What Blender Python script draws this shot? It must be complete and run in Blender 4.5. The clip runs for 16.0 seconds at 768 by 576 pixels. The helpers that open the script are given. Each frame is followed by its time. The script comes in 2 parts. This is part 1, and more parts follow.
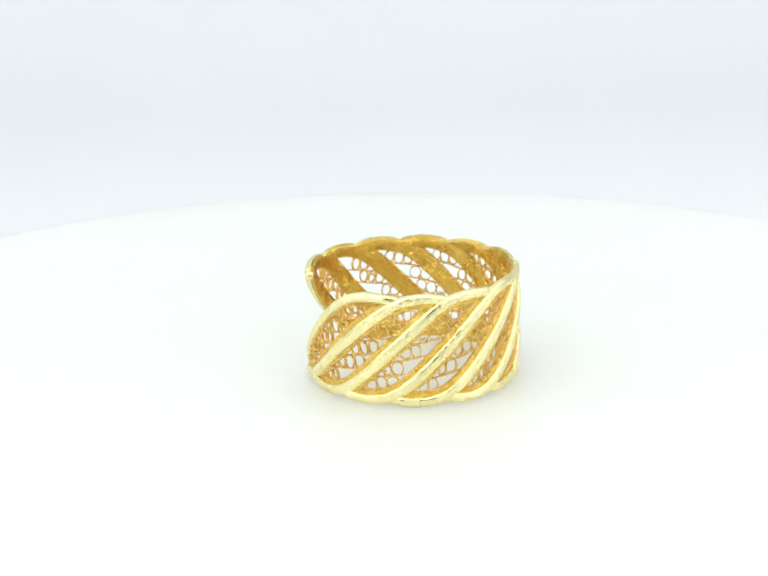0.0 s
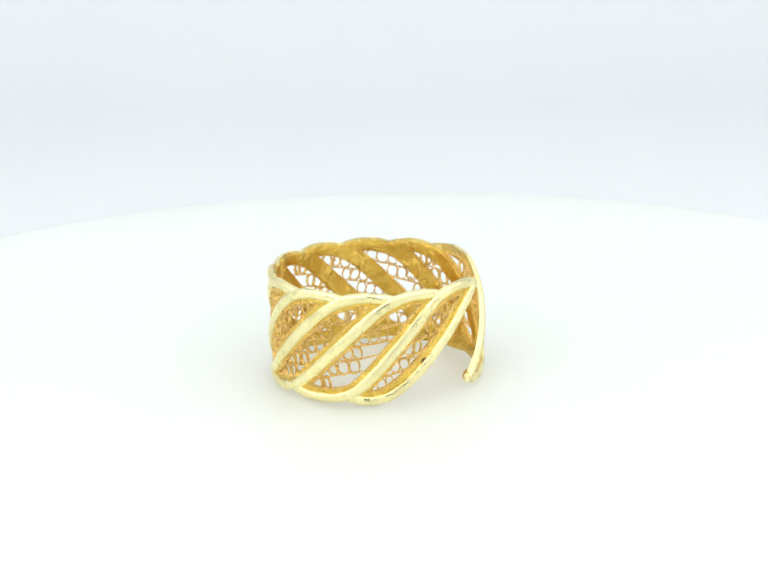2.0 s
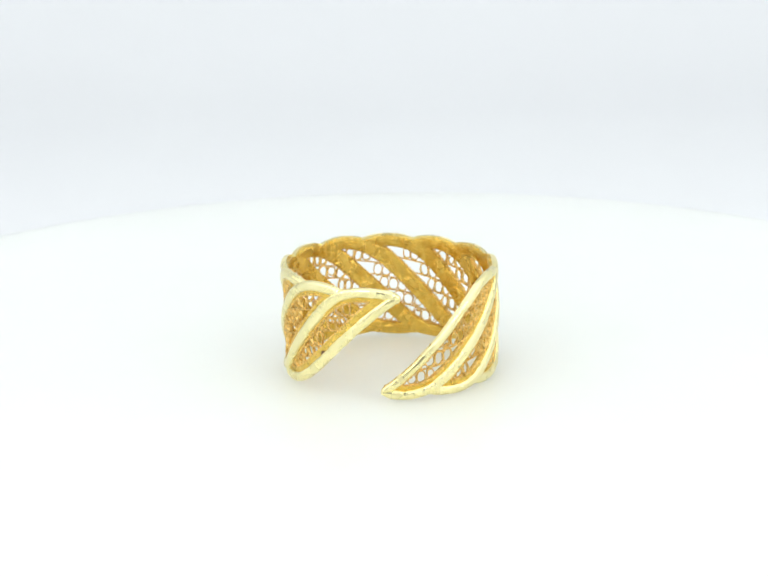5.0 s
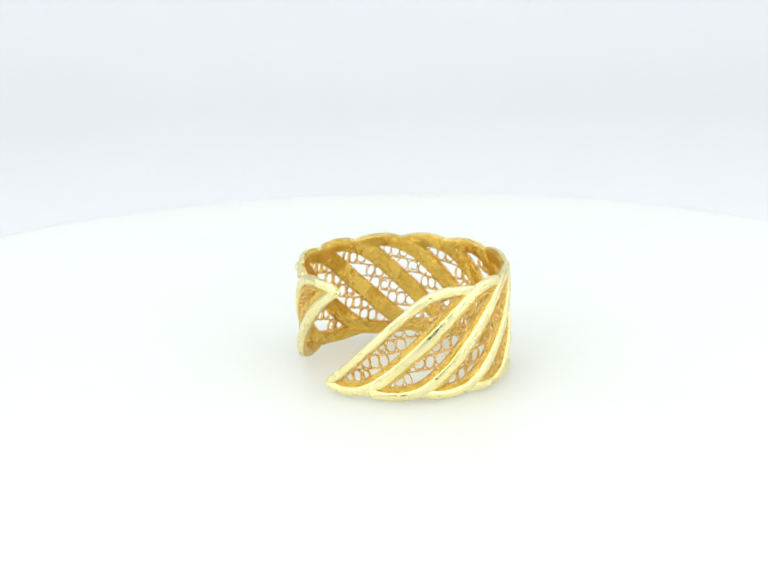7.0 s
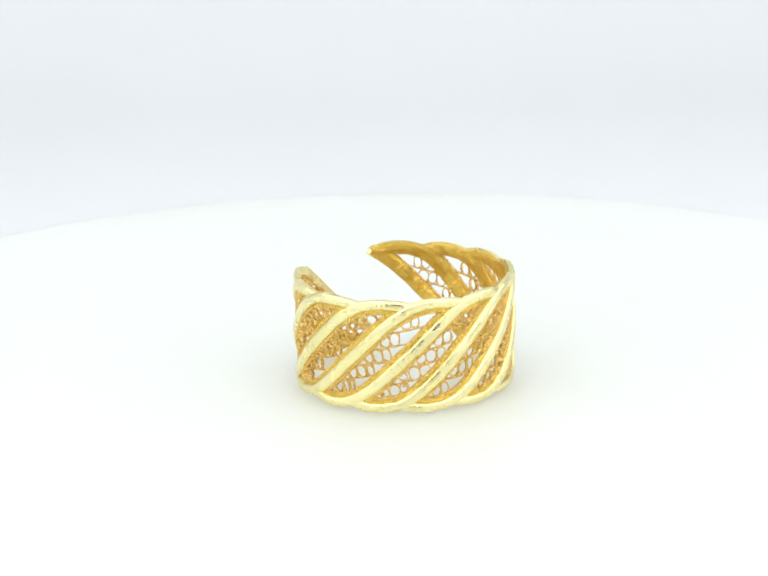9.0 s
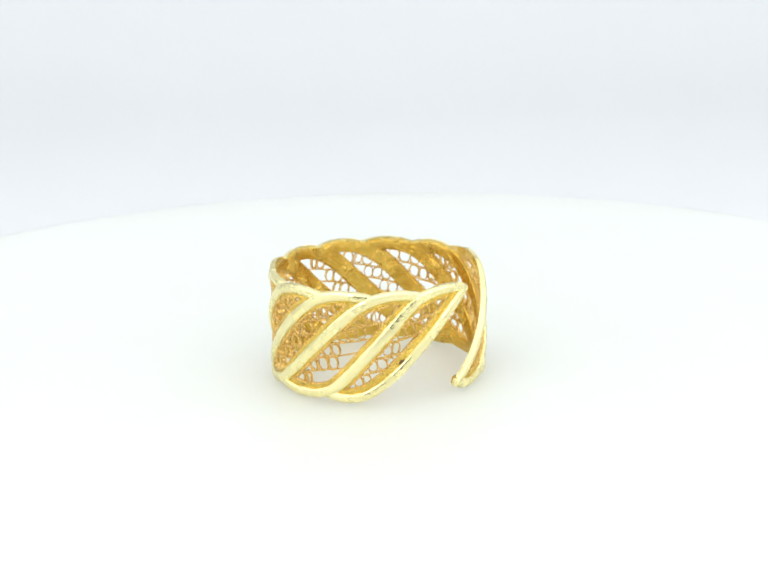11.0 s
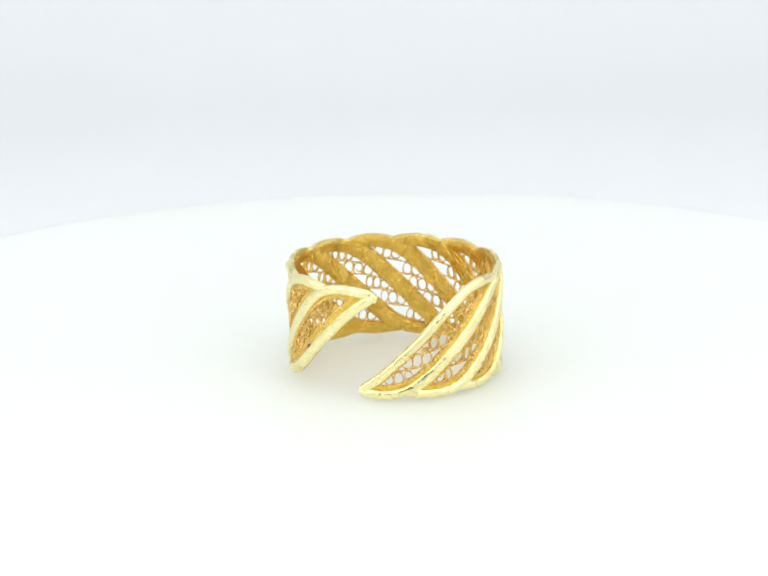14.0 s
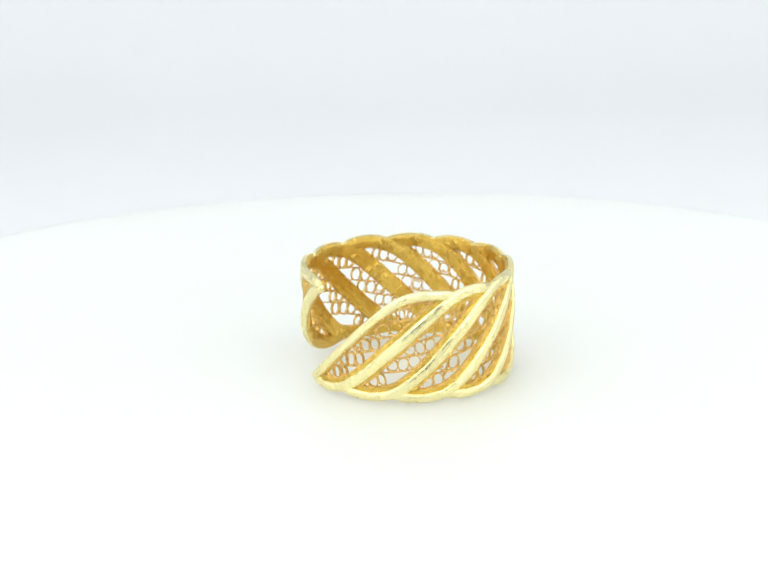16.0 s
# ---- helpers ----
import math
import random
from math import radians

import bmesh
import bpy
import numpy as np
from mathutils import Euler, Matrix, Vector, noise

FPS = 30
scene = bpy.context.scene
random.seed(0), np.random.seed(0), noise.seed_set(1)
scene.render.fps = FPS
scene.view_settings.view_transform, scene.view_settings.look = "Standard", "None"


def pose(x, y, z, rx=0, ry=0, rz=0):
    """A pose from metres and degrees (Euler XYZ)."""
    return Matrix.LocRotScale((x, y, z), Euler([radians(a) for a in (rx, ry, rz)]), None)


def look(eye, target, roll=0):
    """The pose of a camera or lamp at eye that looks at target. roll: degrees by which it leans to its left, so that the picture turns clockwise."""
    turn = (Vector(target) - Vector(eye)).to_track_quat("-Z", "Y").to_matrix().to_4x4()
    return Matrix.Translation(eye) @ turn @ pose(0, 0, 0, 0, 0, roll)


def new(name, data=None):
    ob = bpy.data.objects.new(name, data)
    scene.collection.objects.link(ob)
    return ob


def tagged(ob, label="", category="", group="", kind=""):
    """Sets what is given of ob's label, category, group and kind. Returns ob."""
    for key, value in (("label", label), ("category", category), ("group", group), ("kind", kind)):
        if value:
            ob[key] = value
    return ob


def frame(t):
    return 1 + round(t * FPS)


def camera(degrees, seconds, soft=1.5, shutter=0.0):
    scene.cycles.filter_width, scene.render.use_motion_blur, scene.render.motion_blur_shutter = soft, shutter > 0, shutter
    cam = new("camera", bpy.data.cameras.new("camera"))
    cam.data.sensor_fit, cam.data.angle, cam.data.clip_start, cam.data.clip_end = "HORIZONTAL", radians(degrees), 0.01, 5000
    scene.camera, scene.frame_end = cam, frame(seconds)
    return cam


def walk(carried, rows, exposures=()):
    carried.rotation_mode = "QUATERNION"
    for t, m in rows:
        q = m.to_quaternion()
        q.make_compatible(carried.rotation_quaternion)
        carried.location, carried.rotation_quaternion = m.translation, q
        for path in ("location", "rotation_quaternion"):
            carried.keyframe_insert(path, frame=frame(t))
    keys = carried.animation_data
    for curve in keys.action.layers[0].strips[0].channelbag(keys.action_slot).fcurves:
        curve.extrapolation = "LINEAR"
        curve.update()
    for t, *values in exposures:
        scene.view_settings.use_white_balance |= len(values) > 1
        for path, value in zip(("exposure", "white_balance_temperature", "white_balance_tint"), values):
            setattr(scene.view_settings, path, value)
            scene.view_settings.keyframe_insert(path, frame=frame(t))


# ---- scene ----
MM = 0.001
REST = 0.12 * MM  # height of the plate, on which the ring stands

# camera: a macro view of the turntable, standing still
EYE = (0.0, -157.94 * MM, 56.54 * MM)
YAW, DIP = radians(-0.353), radians(16.96)
AIM = (EYE[0] + math.sin(YAW) * math.cos(DIP), EYE[1] + math.cos(YAW) * math.cos(DIP), EYE[2] - math.sin(DIP))
cam = camera(24.50, 16.0, soft=1.5)
cam.data.dof.use_dof, cam.data.dof.focus_distance, cam.data.dof.aperture_fstop = True, 0.160, 62
walk(cam, [(0.0, look(EYE, AIM, -0.993)), (16.0, look(EYE, AIM, -0.993))], exposures=[(0.0, 0.14), (16.0, 0.14)])


# ---- light: a white light tent with a soft panel above ----
def node(tree, kind, **values):
    n = tree.nodes.new(kind)
    for k, v in values.items():
        n.inputs[k.replace("_", " ")].default_value = v
    return n


world = bpy.data.worlds.new("world")
scene.world = world
world.use_nodes = True
world.node_tree.nodes["Background"].inputs["Color"].default_value = (0.90, 0.95, 1.0, 1)
world.node_tree.nodes["Background"].inputs["Strength"].default_value = 0.05


def panel(name, eye, target, wide, high, watts, colour):
    data = bpy.data.lights.new(name, "AREA")
    data.shape, data.size, data.size_y, data.energy, data.color = "RECTANGLE", wide, high, watts, colour
    ob = new(name, data)
    ob.matrix_world = look(eye, target)
    return ob


TINT = (0.960, 1.0, 0.938)
panel("top_panel", (0.0, -0.06, 0.54), (0, -0.04, 0), 0.70, 0.62, 1.20, TINT)
panel("side_panel", (-0.47, -0.10, 0.24), (0.1, -0.08, 0.03), 0.50, 0.40, 0.68, TINT)
panel("side_panel", (0.47, -0.10, 0.24), (-0.1, -0.08, 0.03), 0.50, 0.40, 0.72, TINT)
panel("front_panel", (-0.27, -0.50, 0.34), (0, 0, 0.0), 0.24, 0.30, 0.80, TINT)
panel("front_panel", (0.27, -0.50, 0.34), (0, 0, 0.0), 0.24, 0.30, 0.80, TINT)


# ---- materials ----
def material(name):
    m = bpy.data.materials.new(name)
    m.use_nodes = True
    t = m.node_tree
    return m, t, t.nodes["Principled BSDF"]


def gold(name, colour, deep, rough, grain, relief, fine):
    m, t, b = material(name)
    b.inputs["Metallic"].default_value = 1.0
    where = t.nodes.new("ShaderNodeTexCoord")
    big = node(t, "ShaderNodeTexNoise", Scale=grain, Detail=3.0, Roughness=0.55)
    small = node(t, "ShaderNodeTexNoise", Scale=fine, Detail=2.0, Roughness=0.6)
    for n in (big, small):
        t.links.new(where.outputs["Object"], n.inputs["Vector"])
    tone = t.nodes.new("ShaderNodeValToRGB")
    tone.color_ramp.elements[0].position, tone.color_ramp.elements[0].color = 0.3, (*deep, 1)
    tone.color_ramp.elements[1].position, tone.color_ramp.elements[1].color = 0.65, (*colour, 1)
    t.links.new(big.outputs["Fac"], tone.inputs["Fac"])
    t.links.new(tone.outputs["Color"], b.inputs["Base Color"])
    gloss = node(t, "ShaderNodeMapRange", From_Min=0.3, From_Max=0.7, To_Min=rough * 0.7, To_Max=rough * 1.35)
    t.links.new(small.outputs["Fac"], gloss.inputs["Value"])
    t.links.new(gloss.outputs["Result"], b.inputs["Roughness"])
    add = t.nodes.new("ShaderNodeMath")
    add.operation = "MULTIPLY_ADD"
    add.inputs[1].default_value = 0.35
    t.links.new(small.outputs["Fac"], add.inputs[0])
    t.links.new(big.outputs["Fac"], add.inputs[2])
    bump = node(t, "ShaderNodeBump", Strength=relief, Distance=0.00025)
    t.links.new(add.outputs["Value"], bump.inputs["Height"])
    t.links.new(bump.outputs["Normal"], b.inputs["Normal"])
    return m


def strap_gold(name, light, deep, rough, streak, hatch, dents):
    """Gold with streaks along the strap and fine file marks across it; its sheet is in millimetres."""
    m, t, b = material(name)
    b.inputs["Metallic"].default_value = 1.0
    sheet = t.nodes.new("ShaderNodeUVMap")
    sheet.uv_map = "along"
    where = t.nodes.new("ShaderNodeTexCoord")

    def stretched(sx, sy, detail):
        scale = t.nodes.new("ShaderNodeMapping")
        scale.inputs["Scale"].default_value = (sx, sy, 1)
        t.links.new(sheet.outputs["UV"], scale.inputs["Vector"])
        n = node(t, "ShaderNodeTexNoise", Scale=1.0, Detail=detail, Roughness=0.6)
        t.links.new(scale.outputs["Vector"], n.inputs["Vector"])
        return n.outputs["Fac"]

    def mix(a, b2, op):
        n = t.nodes.new("ShaderNodeMath")
        n.operation = op
        for k, v in enumerate((a, b2)):
            if isinstance(v, (int, float)):
                n.inputs[k].default_value = v
            else:
                t.links.new(v, n.inputs[k])
        return n.outputs["Value"]

    along, across = stretched(0.9, 7.0, 4.0), stretched(7.5, 0.9, 2.0)
    patch = node(t, "ShaderNodeTexNoise", Scale=420, Detail=3.0, Roughness=0.55)
    t.links.new(where.outputs["Object"], patch.inputs["Vector"])
    pick = node(t, "ShaderNodeMapRange", From_Min=0.45, From_Max=0.6)
    t.links.new(patch.outputs["Fac"], pick.inputs["Value"])
    marks = mix(across, pick.outputs["Result"], "MULTIPLY")
    dent = node(t, "ShaderNodeTexNoise", Scale=1500, Detail=1.5, Roughness=0.5)
    t.links.new(where.outputs["Object"], dent.inputs["Vector"])
    height = mix(mix(along, streak, "MULTIPLY"), mix(marks, hatch, "MULTIPLY"), "ADD")
    height = mix(height, mix(dent.outputs["Fac"], dents, "MULTIPLY"), "ADD")
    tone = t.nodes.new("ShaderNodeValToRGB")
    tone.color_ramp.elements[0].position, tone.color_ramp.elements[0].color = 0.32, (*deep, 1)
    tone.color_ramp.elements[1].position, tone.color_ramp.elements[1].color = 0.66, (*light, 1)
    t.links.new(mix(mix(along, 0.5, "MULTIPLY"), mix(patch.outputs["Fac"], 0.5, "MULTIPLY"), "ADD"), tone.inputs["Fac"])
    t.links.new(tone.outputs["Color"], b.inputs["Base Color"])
    gloss = node(t, "ShaderNodeMapRange", From_Min=0.3, From_Max=0.7, To_Min=rough * 0.65, To_Max=rough * 1.35)
    t.links.new(patch.outputs["Fac"], gloss.inputs["Value"])
    t.links.new(gloss.outputs["Result"], b.inputs["Roughness"])
    bump = node(t, "ShaderNodeBump", Strength=0.9, Distance=0.00012)
    t.links.new(height, bump.inputs["Height"])
    t.links.new(bump.outputs["Normal"], b.inputs["Normal"])
    return m


GOLD = strap_gold("polished_gold", (0.99, 0.915, 0.54), (0.95, 0.83, 0.37), 0.27, 0.6, 0.5, 0.6)
# backing of the bands: a darker, more orange gold with stronger file marks
INNER = strap_gold("deep_gold", (0.92, 0.66, 0.165), (0.68, 0.42, 0.065), 0.23, 0.9, 2.2, 0.7)
WIRE = gold("filigree_gold", (0.93, 0.66, 0.24), (0.70, 0.43, 0.11), 0.26, 2500, 0.6, 9000)


def plain(name, colour, other, rough, scale, relief=0.0, depth=0.0005):
    m, t, b = material(name)
    b.inputs["Roughness"].default_value = rough
    where = t.nodes.new("ShaderNodeTexCoord")
    n = node(t, "ShaderNodeTexNoise", Scale=scale, Detail=5.0, Roughness=0.6)
    t.links.new(where.outputs["Object"], n.inputs["Vector"])
    tone = t.nodes.new("ShaderNodeValToRGB")
    tone.color_ramp.elements[0].position, tone.color_ramp.elements[0].color = 0.35, (*other, 1)
    tone.color_ramp.elements[1].position, tone.color_ramp.elements[1].color = 0.65, (*colour, 1)
    t.links.new(n.outputs["Fac"], tone.inputs["Fac"])
    t.links.new(tone.outputs["Color"], b.inputs["Base Color"])
    if relief:
        bump = node(t, "ShaderNodeBump", Strength=relief, Distance=depth)
        t.links.new(n.outputs["Fac"], bump.inputs["Height"])
        t.links.new(bump.outputs["Normal"], b.inputs["Normal"])
    return m


TABLE = plain("white_acrylic", (0.862, 0.882, 0.856), (0.85, 0.87, 0.844), 0.38, 60)
TABLE_BODY = TABLE.node_tree.nodes["Principled BSDF"]
TABLE_BODY.inputs["Subsurface Weight"].default_value = 1.0
TABLE_BODY.inputs["Subsurface Radius"].default_value = (1.0, 1.0, 1.0)
TABLE_BODY.inputs["Subsurface Scale"].default_value = 0.018
SIDE = plain("white_plastic", (0.82, 0.83, 0.83), (0.80, 0.81, 0.81), 0.5, 90)
CLOTH = plain("white_tent_cloth", (0.842, 0.847, 0.880), (0.827, 0.832, 0.868), 0.9, 6, 0.08, 0.001)
FLUX = plain("burnt_flux", (0.20, 0.085, 0.035), (0.09, 0.04, 0.02), 0.6, 4000)


# ---- building ----
def link_bmesh(name, bm, mat, parent=None, label="", smooth=True, crisp=0):
    me = bpy.data.meshes.new(name)
    bmesh.ops.recalc_face_normals(bm, faces=bm.faces)
    bm.to_mesh(me)
    bm.free()
    me.materials.append(mat)
    for p in me.polygons:
        p.use_smooth = smooth
    if crisp:
        me.set_sharp_from_angle(angle=radians(crisp))
    ob = new(name, me)
    if parent:
        ob.parent = parent
    if label:
        ob["label"] = label
    return ob


def part(name, bm, mat, parent, label="", smooth=True, crisp=0):
    return link_bmesh(name, bm, mat, parent, label, smooth, crisp)


def lathe(profile, steps=128):
    """A body of revolution from (radius, z) pairs, closed at the axis."""
    bm = bmesh.new()
    rings = []
    for r, z in profile:
        if r < 1e-9:
            rings.append([bm.verts.new((0, 0, z))])
        else:
            rings.append([bm.verts.new((r * math.cos(a), r * math.sin(a), z))
                          for a in (2 * math.pi * k / steps for k in range(steps))])
    for lo, hi in zip(rings, rings[1:]):
        for k in range(steps):
            n = (k + 1) % steps
            if len(lo) == 1:
                bm.faces.new((lo[0], hi[k], hi[n]))
            elif len(hi) == 1:
                bm.faces.new((lo[k], lo[n], hi[0]))
            else:
                bm.faces.new((lo[k], lo[n], hi[n], hi[k]))
    return bm


def rounded(r0, r1, z0, z1, bevel, steps=5):
    """The outline of a disc's rim between z0 and z1, its two edges rounded."""
    out = [(r0, z0)]
    for k in range(steps + 1):
        a = math.pi / 2 * k / steps
        out.append((r1 - bevel + bevel * math.sin(a), z0 + bevel - bevel * math.cos(a)))
    for k in range(steps + 1):
        a = math.pi / 2 * k / steps
        out.append((r1 - bevel + bevel * math.cos(a), z1 - bevel + bevel * math.sin(a)))
    out.append((r0, z1))
    return out


def box_bm(x0, x1, y0, y1, z0, z1):
    bm = bmesh.new()
    bmesh.ops.create_cube(bm, size=1.0)
    for v in bm.verts:
        v.co = Vector((x0 + (v.co.x + 0.5) * (x1 - x0), y0 + (v.co.y + 0.5) * (y1 - y0), z0 + (v.co.z + 0.5) * (z1 - z0)))
    return bm


# ---- the light tent ----
FLOOR = -0.034


def cove():
    """Back sheet that curves from the floor up into the back wall."""
    bm = bmesh.new()
    line = [(-0.55, FLOOR)]
    for k in range(17):
        a = math.pi / 2 * k / 16
        line.append((0.30 + 0.15 * math.sin(a), FLOOR + 0.15 - 0.15 * math.cos(a)))
    line.append((0.45, 0.56))
    thick = 0.003
    cols = []
    for x in np.linspace(-0.5, 0.5, 9):
        front = [bm.verts.new((x, y, z)) for y, z in line]
        back = [bm.verts.new((x, y + (thick if i > 9 else 0), z - thick)) for i, (y, z) in enumerate(line)]
        cols.append((front, back))
    for (f0, b0), (f1, b1) in zip(cols, cols[1:]):
        for i in range(len(line) - 1):
            bm.faces.new((f0[i], f1[i], f1[i + 1], f0[i + 1]))
            bm.faces.new((b0[i], b0[i + 1], b1[i + 1], b1[i]))
        bm.faces.new((f0[0], b0[0], b1[0], f1[0]))
        bm.faces.new((f0[-1], f1[-1], b1[-1], b0[-1]))
    for f, b in (cols[0], cols[-1]):
        for i in range(len(line) - 1):
            bm.faces.new((f[i], f[i + 1], b[i + 1], b[i]))
    return bm


tagged(link_bmesh("backdrop", cove(), CLOTH), "seamless white cloth sweep behind the turntable", "backdrop", kind="structure")
tagged(link_bmesh("wall_left", box_bm(-0.506, -0.502, -0.55, 0.46, FLOOR, 0.56), CLOTH, smooth=False),
       "white cloth side wall of the light tent", "wall", kind="structure")
tagged(link_bmesh("wall_right", box_bm(0.502, 0.506, -0.55, 0.46, FLOOR, 0.56), CLOTH, smooth=False),
       "white cloth side wall of the light tent", "wall", kind="structure")


def flap():
    """The tent's front, with the opening through which the camera looks."""
    bm = bmesh.new()
    x, z0, z1, h0, h1, w = 0.506, FLOOR, 0.56, FLOOR + 0.03, 0.26, 0.17
    for y in (-0.556, -0.552):
        out = [bm.verts.new((a, y, b)) for a, b in ((-x, z0), (x, z0), (x, z1), (-x, z1))]
        hole = [bm.verts.new((a, y, b)) for a, b in ((-w, h0), (w, h0), (w, h1), (-w, h1))]
        for k in range(4):
            n = (k + 1) % 4
            bm.faces.new((out[k], out[n], hole[n], hole[k]))
    v = list(bm.verts)
    for base in (0, 4):
        for k in range(4):
            n = (k + 1) % 4
            bm.faces.new((v[base + k], v[base + n], v[8 + base + n], v[8 + base + k]))
    return bm


tagged(link_bmesh("wall_front", flap(), CLOTH, smooth=False),
       "white cloth front flap of the light tent with an opening", "wall", kind="structure")
tagged(link_bmesh("ceiling", box_bm(-0.506, 0.506, -0.556, 0.46, 0.562, 0.566), CLOTH, smooth=False),
       "white cloth top of the light tent", "ceiling", kind="structure")


# ---- the turntable ----
def build_turntable():
    table = new("turntable")
    tagged(table, "round white turntable with a smooth plain plate", "turntable")
    part("plate", lathe(rounded(0, 71.6 * MM, -16 * MM, 0, 1.4 * MM), 192), TABLE, table)
    part("base", lathe(rounded(0, 60 * MM, FLOOR - REST, -18 * MM, 3 * MM), 96), SIDE, table, "white plastic turntable base")
    part("spindle", lathe([(0, -18.5 * MM), (12 * MM, -18.5 * MM), (12 * MM, -15.5 * MM), (0, -15.5 * MM)], 32), SIDE, table)
    return table


# ---- the ring ----
# where each top scallop ends, in degrees round the ring; each band rises over the 60 degrees before the scallop
TOP = [225.4, 250.9, 280.5, 308.4, 337.7, 364.5, 392.1, 420.1, 447.6, 475.1, 505.6, 533.4]
FEET = [t - 88.0 for t in TOP]
FEET[9], FEET[10] = 388.6, 423.4


def round_at(deg):
    """How far the slightly oval ring is out at that angle, as a factor."""
    return 1 + 0.0105 * math.cos(2 * radians(deg - 37.96))


def at(deg, z, r):
    """A place on the ring, from degrees, millimetres up and millimetres out."""
    swell = 0.05 + 0.12 * math.sin(math.pi * min(1.0, max(0.0, z / 10.3))) * (1 + 0.8 * math.exp(-((deg - 205) / 28) ** 2))
    f = round_at(deg) * (r + swell) * MM
    tilt = 0.09 * (1 + math.cos(radians(deg - 75)))
    return Vector((f * math.cos(radians(deg)), f * math.sin(radians(deg)), (z + tilt) * MM))


def knots(i):
    """The run of band i as (degrees, height): a foot scallop, the slanting rise, a top scallop."""
    foot, rise = FEET[i], (TOP[i - 1] if i else TOP[0] - 27.7)
    start = FEET[i - 1] if i else FEET[0] - 27.7
    up = rise - foot
    return ((start - 6, 1.0), (start, 0.70), (start + 0.5 * (foot - start), 0.42), (foot, 0.86), (foot + 0.2 * up, 2.25), (foot + 0.5 * up, 5.2),
            (foot + 0.8 * up, 8.15), (rise, 9.56), (rise + 0.45 * (TOP[i] - rise), 10.02), (TOP[i], 9.72), (TOP[i] + 6, 9.42))


KNOTS = [knots(i) for i in range(12)]


def band_z(i, deg):
    """Height of the middle of band i, smooth through its knots."""
    k = KNOTS[i]
    n = 0
    while n < len(k) - 2 and deg > k[n + 1][0]:
        n += 1

    def lean(m):
        a, b = k[max(0, m - 1)], k[min(len(k) - 1, m + 1)]
        return (b[1] - a[1]) / (b[0] - a[0])
    (x0, z0), (x1, z1) = k[n], k[n + 1]
    h = x1 - x0
    u = min(max((deg - x0) / h, 0.0), 1.0)
    return ((2 * u ** 3 - 3 * u ** 2 + 1) * z0 + (u ** 3 - 2 * u ** 2 + u) * h * lean(n)
            + (3 * u ** 2 - 2 * u ** 3) * z1 + (u ** 3 - u ** 2) * h * lean(n + 1))


def band_wide(i, deg):
    """Width of band i's polished face, in millimetres."""
    foot, rise = FEET[i], (TOP[i - 1] if i else TOP[0] - 27.7)
    u = (deg - foot) / (rise - foot)
    m = math.exp(-((u - 0.5) / 0.55) ** 4)
    return {0: 0.76, 11: 0.90}.get(i, 1.02) * m + 0.84 * (1 - m)


def ease(x):
    x = min(1.0, max(0.0, x))
    return x * x * (3 - 2 * x)


def backing_reach(i, u):
    """How far the inner side of band i reaches past its face, below and above, in millimetres."""
    top, foot = ease((u - 0.80) / 0.3), ease((0.12 - u) / 0.3)
    mid = 1 - top - foot
    below = 0.20 * mid + 0.40 * top - 0.12 * foot
    above = 0.34 * mid - 0.25 * top + 0.40 * foot
    if i == 0:
        return 0.0, 0.0
    if i == 11:
        return -0.04, above + 0.22 * mid + 0.2 * top
    return below, above


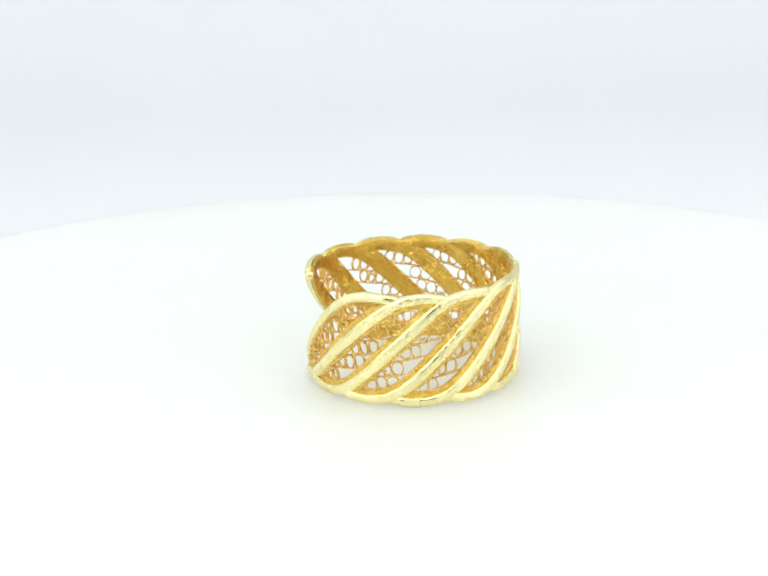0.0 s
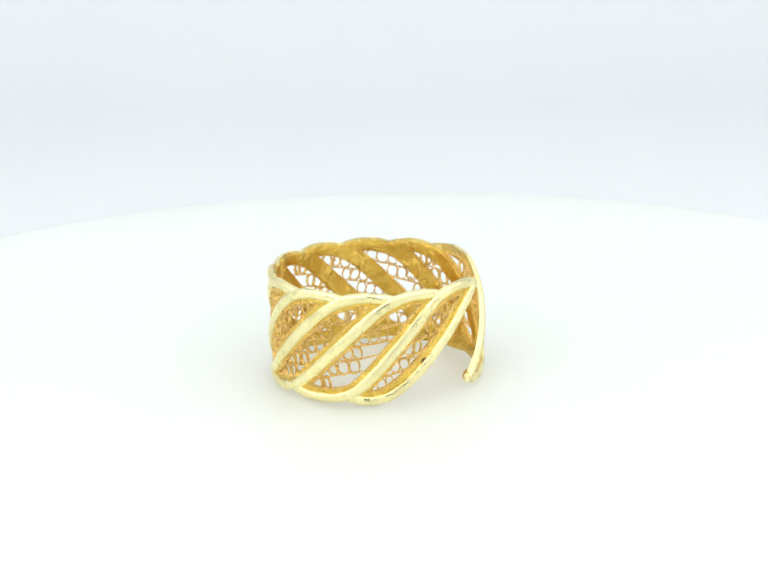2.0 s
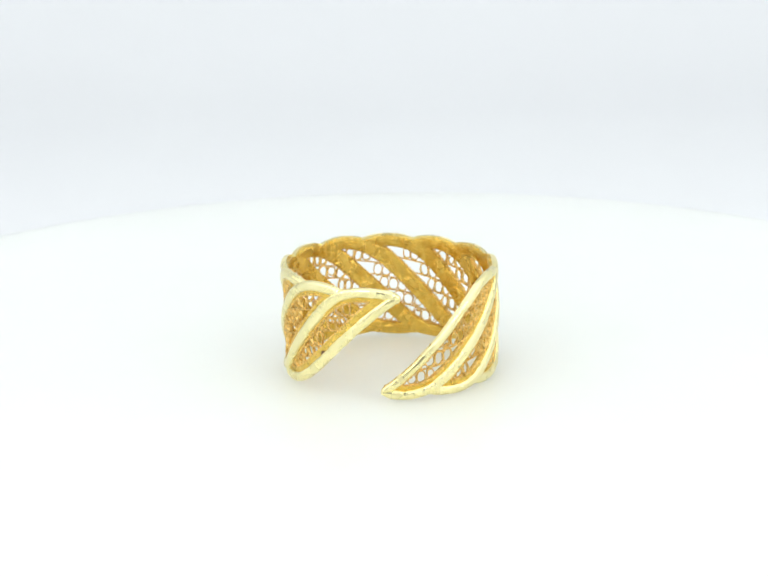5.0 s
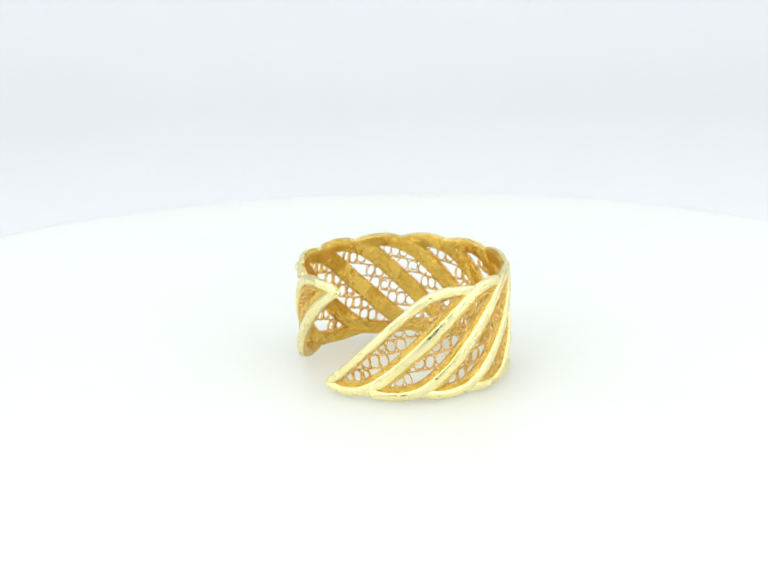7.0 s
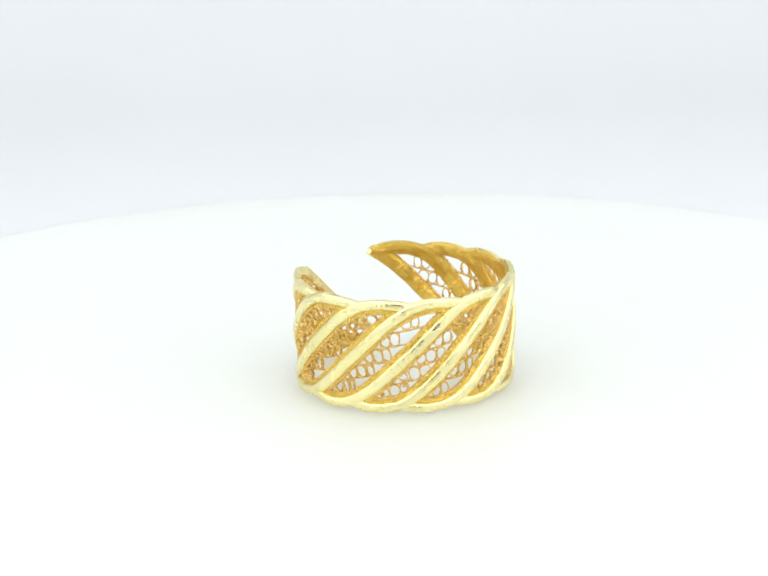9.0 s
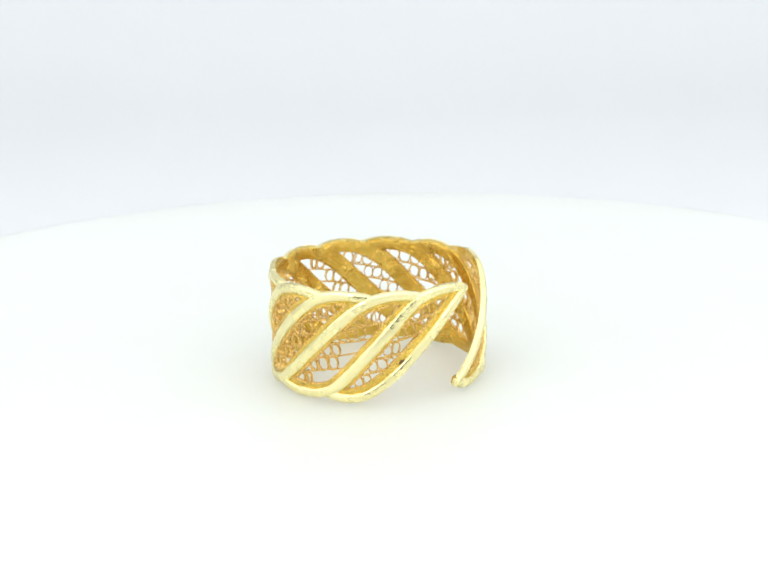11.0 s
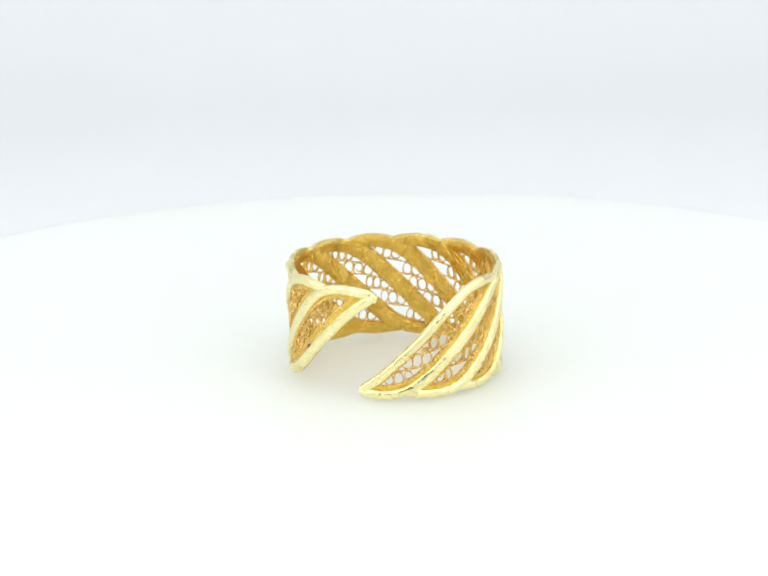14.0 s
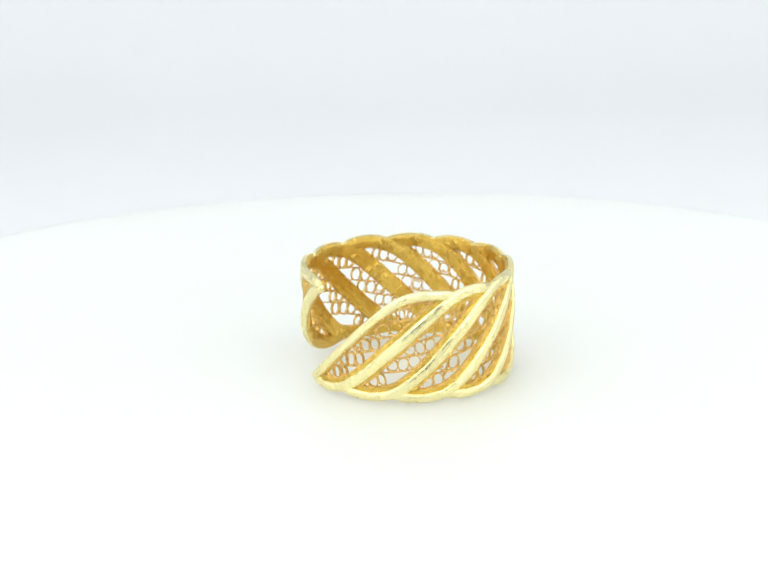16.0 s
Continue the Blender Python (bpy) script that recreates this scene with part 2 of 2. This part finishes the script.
def band_mesh(i, profile, inner):
    """A strap along band i. profile: (share of the half width, radius) round the section; inner: the wider inner side."""
    first = FEET[0] + 0.2 if i == 0 else FEET[i - 1] - (0.0 if i == 1 else 3.0)
    last = TOP[10] + 0.5 if i >= 10 else TOP[i] + 2.0
    steps = 84
    bm, rows, spots = bmesh.new(), [], {}
    foot, rise = FEET[i], (TOP[i - 1] if i else TOP[0] - 27.7)
    for k in range(steps + 1):
        deg = first + (last - first) * k / steps
        d = 0.6
        slope = Vector((2 * radians(d) * 9.8, band_z(i, deg + d) - band_z(i, deg - d))).normalized()
        across = Vector((-slope.y, slope.x))
        ends = (0.45, 0.72, 0.88, 0.96, 1.0)
        w = band_wide(i, deg) / 2 * ends[min(4, k)] * ends[min(4, steps - k)]
        w *= 1 + 0.07 * noise.noise(Vector((deg * 0.16, i * 5.7, 11))) + 0.05 * noise.noise(Vector((deg * 0.7, i * 2.7, 3)))
        below, above = backing_reach(i, (deg - foot) / (rise - foot)) if inner else (0.0, 0.0)
        # the end of each scallop tucks in behind its neighbour
        tuck = 0.0
        if i < 10:
            tuck += 0.20 * max(0.0, (deg - (TOP[i] - 8)) / 10)
        if i > 1:
            tuck += 0.16 * max(0.0, (FEET[i - 1] + 5 - deg) / 8)
        if inner:
            tuck *= -0.5
        z0 = band_z(i, deg) + 0.035 * noise.noise(Vector((deg * 0.11, i * 7.3, 0)))
        wobble = 0.03 * noise.noise(Vector((deg * 0.07, i * 3.1, 5)))
        ring = []
        for s, r in profile:
            off = across * (s * (w + (above if s > 0 else below)))
            v = bm.verts.new(at(deg + math.degrees(off.x / 9.8), max(0.0, z0 + off.y), r - tuck + wobble))
            spots[v] = (radians(deg) * 12.5, s * w + 3 * (r - 9.5) + 7 * i)
            ring.append(v)
        rows.append(ring)
    count = len(profile)
    for a, b in zip(rows, rows[1:]):
        for k in range(count):
            n = (k + 1) % count
            bm.faces.new((a[k], a[n], b[n], b[k]))
    bm.faces.new(rows[0])
    bm.faces.new(rows[-1][::-1])
    sheet = bm.loops.layers.uv.new("along")
    for f in bm.faces:
        for c in f.loops:
            c[sheet].uv = spots[c.vert]
    return bm


FACE = ((-1.0, 9.50), (-1.0, 9.84), (-0.93, 9.91), (-0.8, 9.965), (-0.6, 10.01), (-0.32, 10.045), (0.0, 10.06),
        (0.32, 10.045), (0.6, 10.01), (0.8, 9.965), (0.93, 9.91), (1.0, 9.84), (1.0, 9.50))
BACK = ((-1.0, 9.27), (-1.0, 9.76), (1.0, 9.76), (1.0, 9.27), (0.92, 9.20), (0.4, 9.17), (-0.4, 9.17), (-0.92, 9.20))


def ribbon(points, thick, r0, r1, beads=0.0, period=4):
    """A thin upright strip of wire along (degrees, z) points, from r0 to r1 out; beads: the relief of its twist."""
    bm, rows = bmesh.new(), []
    for k, (deg, z) in enumerate(points):
        a, b = points[max(0, k - 1)], points[min(len(points) - 1, k + 1)]
        way = Vector((radians(b[0] - a[0]) * 9.6, b[1] - a[1])).normalized()
        uneven = 1 + 0.9 * noise.noise(Vector((k * 0.23, points[0][0], thick * 40)))
        bead = beads * uneven * (0.5 - 0.5 * math.cos(2 * math.pi * k / period))
        half = thick / 2 - bead * 0.45
        rows.append([bm.verts.new(at(deg - s * way.y * math.degrees(half / 9.6), max(0.02, z + s * way.x * half), r))
                     for s, r in ((-1, r0 + bead + 0.06), (-0.5, r0 + bead), (0.5, r0 + bead), (1, r0 + bead + 0.06),
                                  (1, r1 - bead - 0.06), (0.5, r1 - bead), (-0.5, r1 - bead), (-1, r1 - bead - 0.06))])
    for a, b in zip(rows, rows[1:]):
        for k in range(8):
            n = (k + 1) % 8
            bm.faces.new((a[k], a[n], b[n], b[k]))
    bm.faces.new(rows[0])
    bm.faces.new(rows[-1][::-1])
    return bm


def coil_mesh(radius, wall, depth, turns=1.0, shrink=1.0, steps=32):
    """One loop of twisted flat wire, its axis along x: closed, or winding inwards past a full turn."""
    bm = bmesh.new()
    closed = turns == 1.0
    count = steps if closed else round(steps * turns) + 1
    rows = []
    for k in range(count):
        a = 2 * math.pi * k / steps
        rr = radius * (1 - (1 - shrink) * (k / (count - 1)) ** 2)
        rr /= (abs(math.cos(a)) ** 2.25 + abs(math.sin(a)) ** 2.25) ** (1 / 2.25)
        bead = 0.5 - 0.5 * math.cos(math.pi * k / 2)
        half, slim = depth / 2 - 0.05 * MM * bead, wall * 0.16 * bead
        rows.append([bm.verts.new((x, r * math.cos(a), r * math.sin(a)))
                     for x, r in ((-half, rr - wall + slim), (-half - 0.03 * MM, rr - wall / 2), (-half, rr - slim),
                                  (half, rr - slim), (half + 0.03 * MM, rr - wall / 2), (half, rr - wall + slim))])
    for k in range(count if closed else count - 1):
        a, b = rows[k], rows[(k + 1) % count]
        for j in range(6):
            n = (j + 1) % 6
            bm.faces.new((a[j], a[n], b[n], b[j]))
    if not closed:
        bm.faces.new(rows[0])
        bm.faces.new(rows[-1][::-1])
    bmesh.ops.recalc_face_normals(bm, faces=bm.faces)
    me = bpy.data.meshes.new("coil")
    bm.to_mesh(me)
    bm.free()
    me.materials.append(WIRE)
    for p in me.polygons:
        p.use_smooth = True
    return me


def cell_edges(i):
    """Angles, lower edges and upper edges of the opening between bands i and i + 1."""
    degs = np.linspace(FEET[i] - 2, TOP[i] + 2, 360)

    def edge(j, side):
        z = np.array([band_z(j, d) for d in degs])
        s = np.gradient(z, np.radians(degs) * 9.8)
        foot, rise = FEET[j], (TOP[j - 1] if j else TOP[0] - 27.7)
        reach = np.array([backing_reach(j, (d - foot) / (rise - foot))[1 if side > 0 else 0] for d in degs])
        wide = np.array([band_wide(j, d) for d in degs]) / 2 + np.maximum(reach - 0.03, 0.05)
        return z + side * wide * np.sqrt(1 + s * s)
    lo, hi = edge(i + 1, 1), edge(i, -1)
    keep = hi - lo > 0.12
    return degs[keep], lo[keep], hi[keep]


def build_ring():
    ring = new("ring")
    tagged(ring, "open gold filigree ring with slanting leaf-shaped cells, standing on the turntable", "ring")
    for i in range(12):
        band = part("band", band_mesh(i, FACE, False), GOLD, ring, "polished gold band", crisp=40)
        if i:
            part("backing", band_mesh(i, BACK, True), INNER, band, "darker, more orange gold inner side", crisp=40)
    rnd = random.Random(4)
    # widths of loops; each is stretched to fill the height of its row
    sizes = (0.60, 0.54, 0.48, 0.40, 0.30)
    coils = [coil_mesh(r * MM, 0.105 * MM, 0.36 * MM) for r in sizes]
    curls = [coil_mesh(r * MM, 0.095 * MM, 0.34 * MM, 1.4, 0.5) for r in sizes]
    lean = radians(11)
    for i in range(11):
        degs, low, high = cell_edges(i)
        d0, d1 = degs[0], degs[-1]
        base = (d0 + d1) / 2

        def spot(s, q):
            x, z = s * math.cos(lean) - (q - 5) * math.sin(lean), 5 + s * math.sin(lean) + (q - 5) * math.cos(lean)
            return base + math.degrees(x / 9.8), z

        def room(d, z):
            """How far a place lies inside the cell, squarely to its slanting edges."""
            if not d0 < d < d1:
                return -1.0
            return min(z - np.interp(d, degs, low), np.interp(d, degs, high) - z) * 0.72

        # twisted wire along both edges of the cell
        for edge, shift, crest in ((low, 0.02, 9.82), (high, -0.02, 9.84)):
            line = [(d, np.interp(d, degs, edge) + shift) for d in np.linspace(d0, d1, 190)]
            line = [(d, z + 0.035 * noise.noise(Vector((d * 0.35, i * 4.4, shift * 9)))) for d, z in line]
            part("edging_wire", ribbon(line, 0.25, 9.34, crest, 0.12, 5), WIRE, ring, "twisted gold edging wire")
        # slanting rows of loops, each row on its own wire
        q = 0.04 + min(5 - radians(d - base) * 9.8 * math.sin(lean) + (z - 5) * math.cos(lean) for d, z in zip(degs, low))
        while q < 17.0:
            pitch = 1.22 + rnd.uniform(-0.07, 0.07)
            bow = rnd.uniform(-0.08, 0.10)
            run = [(s, *spot(s, q + bow * math.sin(s * 1.1))) for s in np.arange(-15, 15, 0.07)]
            run = [r for r in run if room(r[1], r[2]) > 0.0]
            if len(run) > 5:
                part("row_wire", ribbon([(d, z) for s, d, z in run], 0.13, 9.38, 9.76, 0.06), WIRE, ring)
            reach = [s for s in np.arange(-15, 15, 0.04) if room(*spot(s, q + pitch / 2)) > 0.06]
            s, k = (reach[0] if reach else 20), 0
            most = rnd.choice((3, 3, 2))
            n = rnd.choice((1, 2, 2))
            while reach and k < most and s < reach[-1]:
                size = sizes[n]
                d, z = spot(s + size * 0.8, q + pitch / 2)
                left = room(d, z)
                if left < size * 0.36:
                    if k or n == len(sizes) - 1:
                        break
                    n += 1
                    continue
                tall = min(1.0, 0.62 + left) * (pitch + 0.1) / 2 / size
                loop = new("coil", (curls if rnd.random() < 0.12 else coils)[n])
                loop.parent = ring
                place = at(d, z + rnd.uniform(-0.03, 0.03), 9.56 + rnd.uniform(-0.04, 0.04))
                loop.matrix_basis = (Matrix.Translation(place) @ pose(0, 0, 0, 0, rnd.uniform(-5, 5), d + rnd.uniform(-6, 6))
                                     @ pose(0, 0, 0, 11 + rnd.uniform(-16, 8))
                                     @ Matrix.Diagonal((1, rnd.uniform(0.92, 1.06), tall * rnd.uniform(0.98, 1.08), 1))
                                     @ pose(0, 0, 0, 90 * rnd.randrange(4)))
                s += size * 1.86
                k += 1
                n = min(len(sizes) - 1, max(0, n + rnd.choice((-1, 0, 0, 1))))
            q += pitch
    # small drops of gold close the two ends of the opening
    for d, z, wide, tall in ((FEET[0] + 0.9, 0.80, 0.30, 0.44), (TOP[10] + 0.3, 9.45, 0.30, 0.40)):
        bm = bmesh.new()
        bmesh.ops.create_uvsphere(bm, u_segments=20, v_segments=12, radius=MM)
        for v in bm.verts:
            v.co = Vector((v.co.x * 0.40, v.co.y * wide, v.co.z * tall)) * (1 + 0.12 * noise.noise(v.co * 1400))
        drop = part("end_bead", bm, GOLD, ring, "rounded gold end of the opening")
        drop.matrix_basis = Matrix.Translation(at(d, z, 9.62)) @ pose(0, 0, 0, -20, 0, d)
    # burnt flux left in the last cell
    for d, z, size in ((463.6, 3.9, 0.20), (455.6, 3.4, 0.05)):
        bm = bmesh.new()
        bmesh.ops.create_icosphere(bm, subdivisions=2, radius=size * MM)
        for v in bm.verts:
            v.co *= 1 + 0.9 * noise.noise(v.co * 9000)
            v.co = Vector((v.co.x * 0.6, v.co.y * 1.4, v.co.z * 0.85))
        speck = part("flux_speck", bm, FLUX, ring, "dark brown speck of burnt flux")
        speck.matrix_basis = Matrix.Translation(at(d, z, 9.74)) @ pose(0, 0, 0, 35, 0, d)
    return ring


table = build_turntable()
ring = build_ring()

# the turn of the plate in degrees: quick sweeps and slow stretches by turns
TURN = [(0.0, 36.4), (0.3, 3.4), (0.5, -17.5), (0.7, -39.7), (1.0, -75.0), (1.2, -97.4), (1.3, -108.4), (1.5, -132.4), (1.7, -154.8), (1.8, -161.5),
        (2.0, -168.4), (2.5, -178.8), (3.0, -189.2), (3.5, -199.7), (4.0, -210.4), (4.8, -227.5), (5.6, -244.6), (6.5, -263.7), (7.0, -274.4),
        (7.5, -284.9), (8.0, -296.0), (8.2, -305.2), (8.5, -336.8), (8.7, -360.7), (9.0, -396.2), (9.2, -418.6), (9.37, -437.5),
        (9.57, -459.0), (9.87, -492.5), (10.07, -514.6), (10.17, -521.5), (10.4, -528.8), (10.8, -537.0), (11.3, -547.3), (11.5, -552.2), (12.0, -563.0),
        (12.5, -573.9), (13.0, -584.6), (13.5, -595.5), (14.0, -606.6), (14.5, -616.8), (15.0, -628.0), (15.5, -639.3), (16.0, -650.8)]


def motions():
    off = 1.743 * MM
    walk(table, [(t, pose(0, 0, REST, 0, 0, a)) for t, a in TURN])
    walk(ring, [(t, pose(off * math.cos(radians(a + 337.2)), off * math.sin(radians(a + 337.2)), REST, 0, 0, a)) for t, a in TURN])


motions()
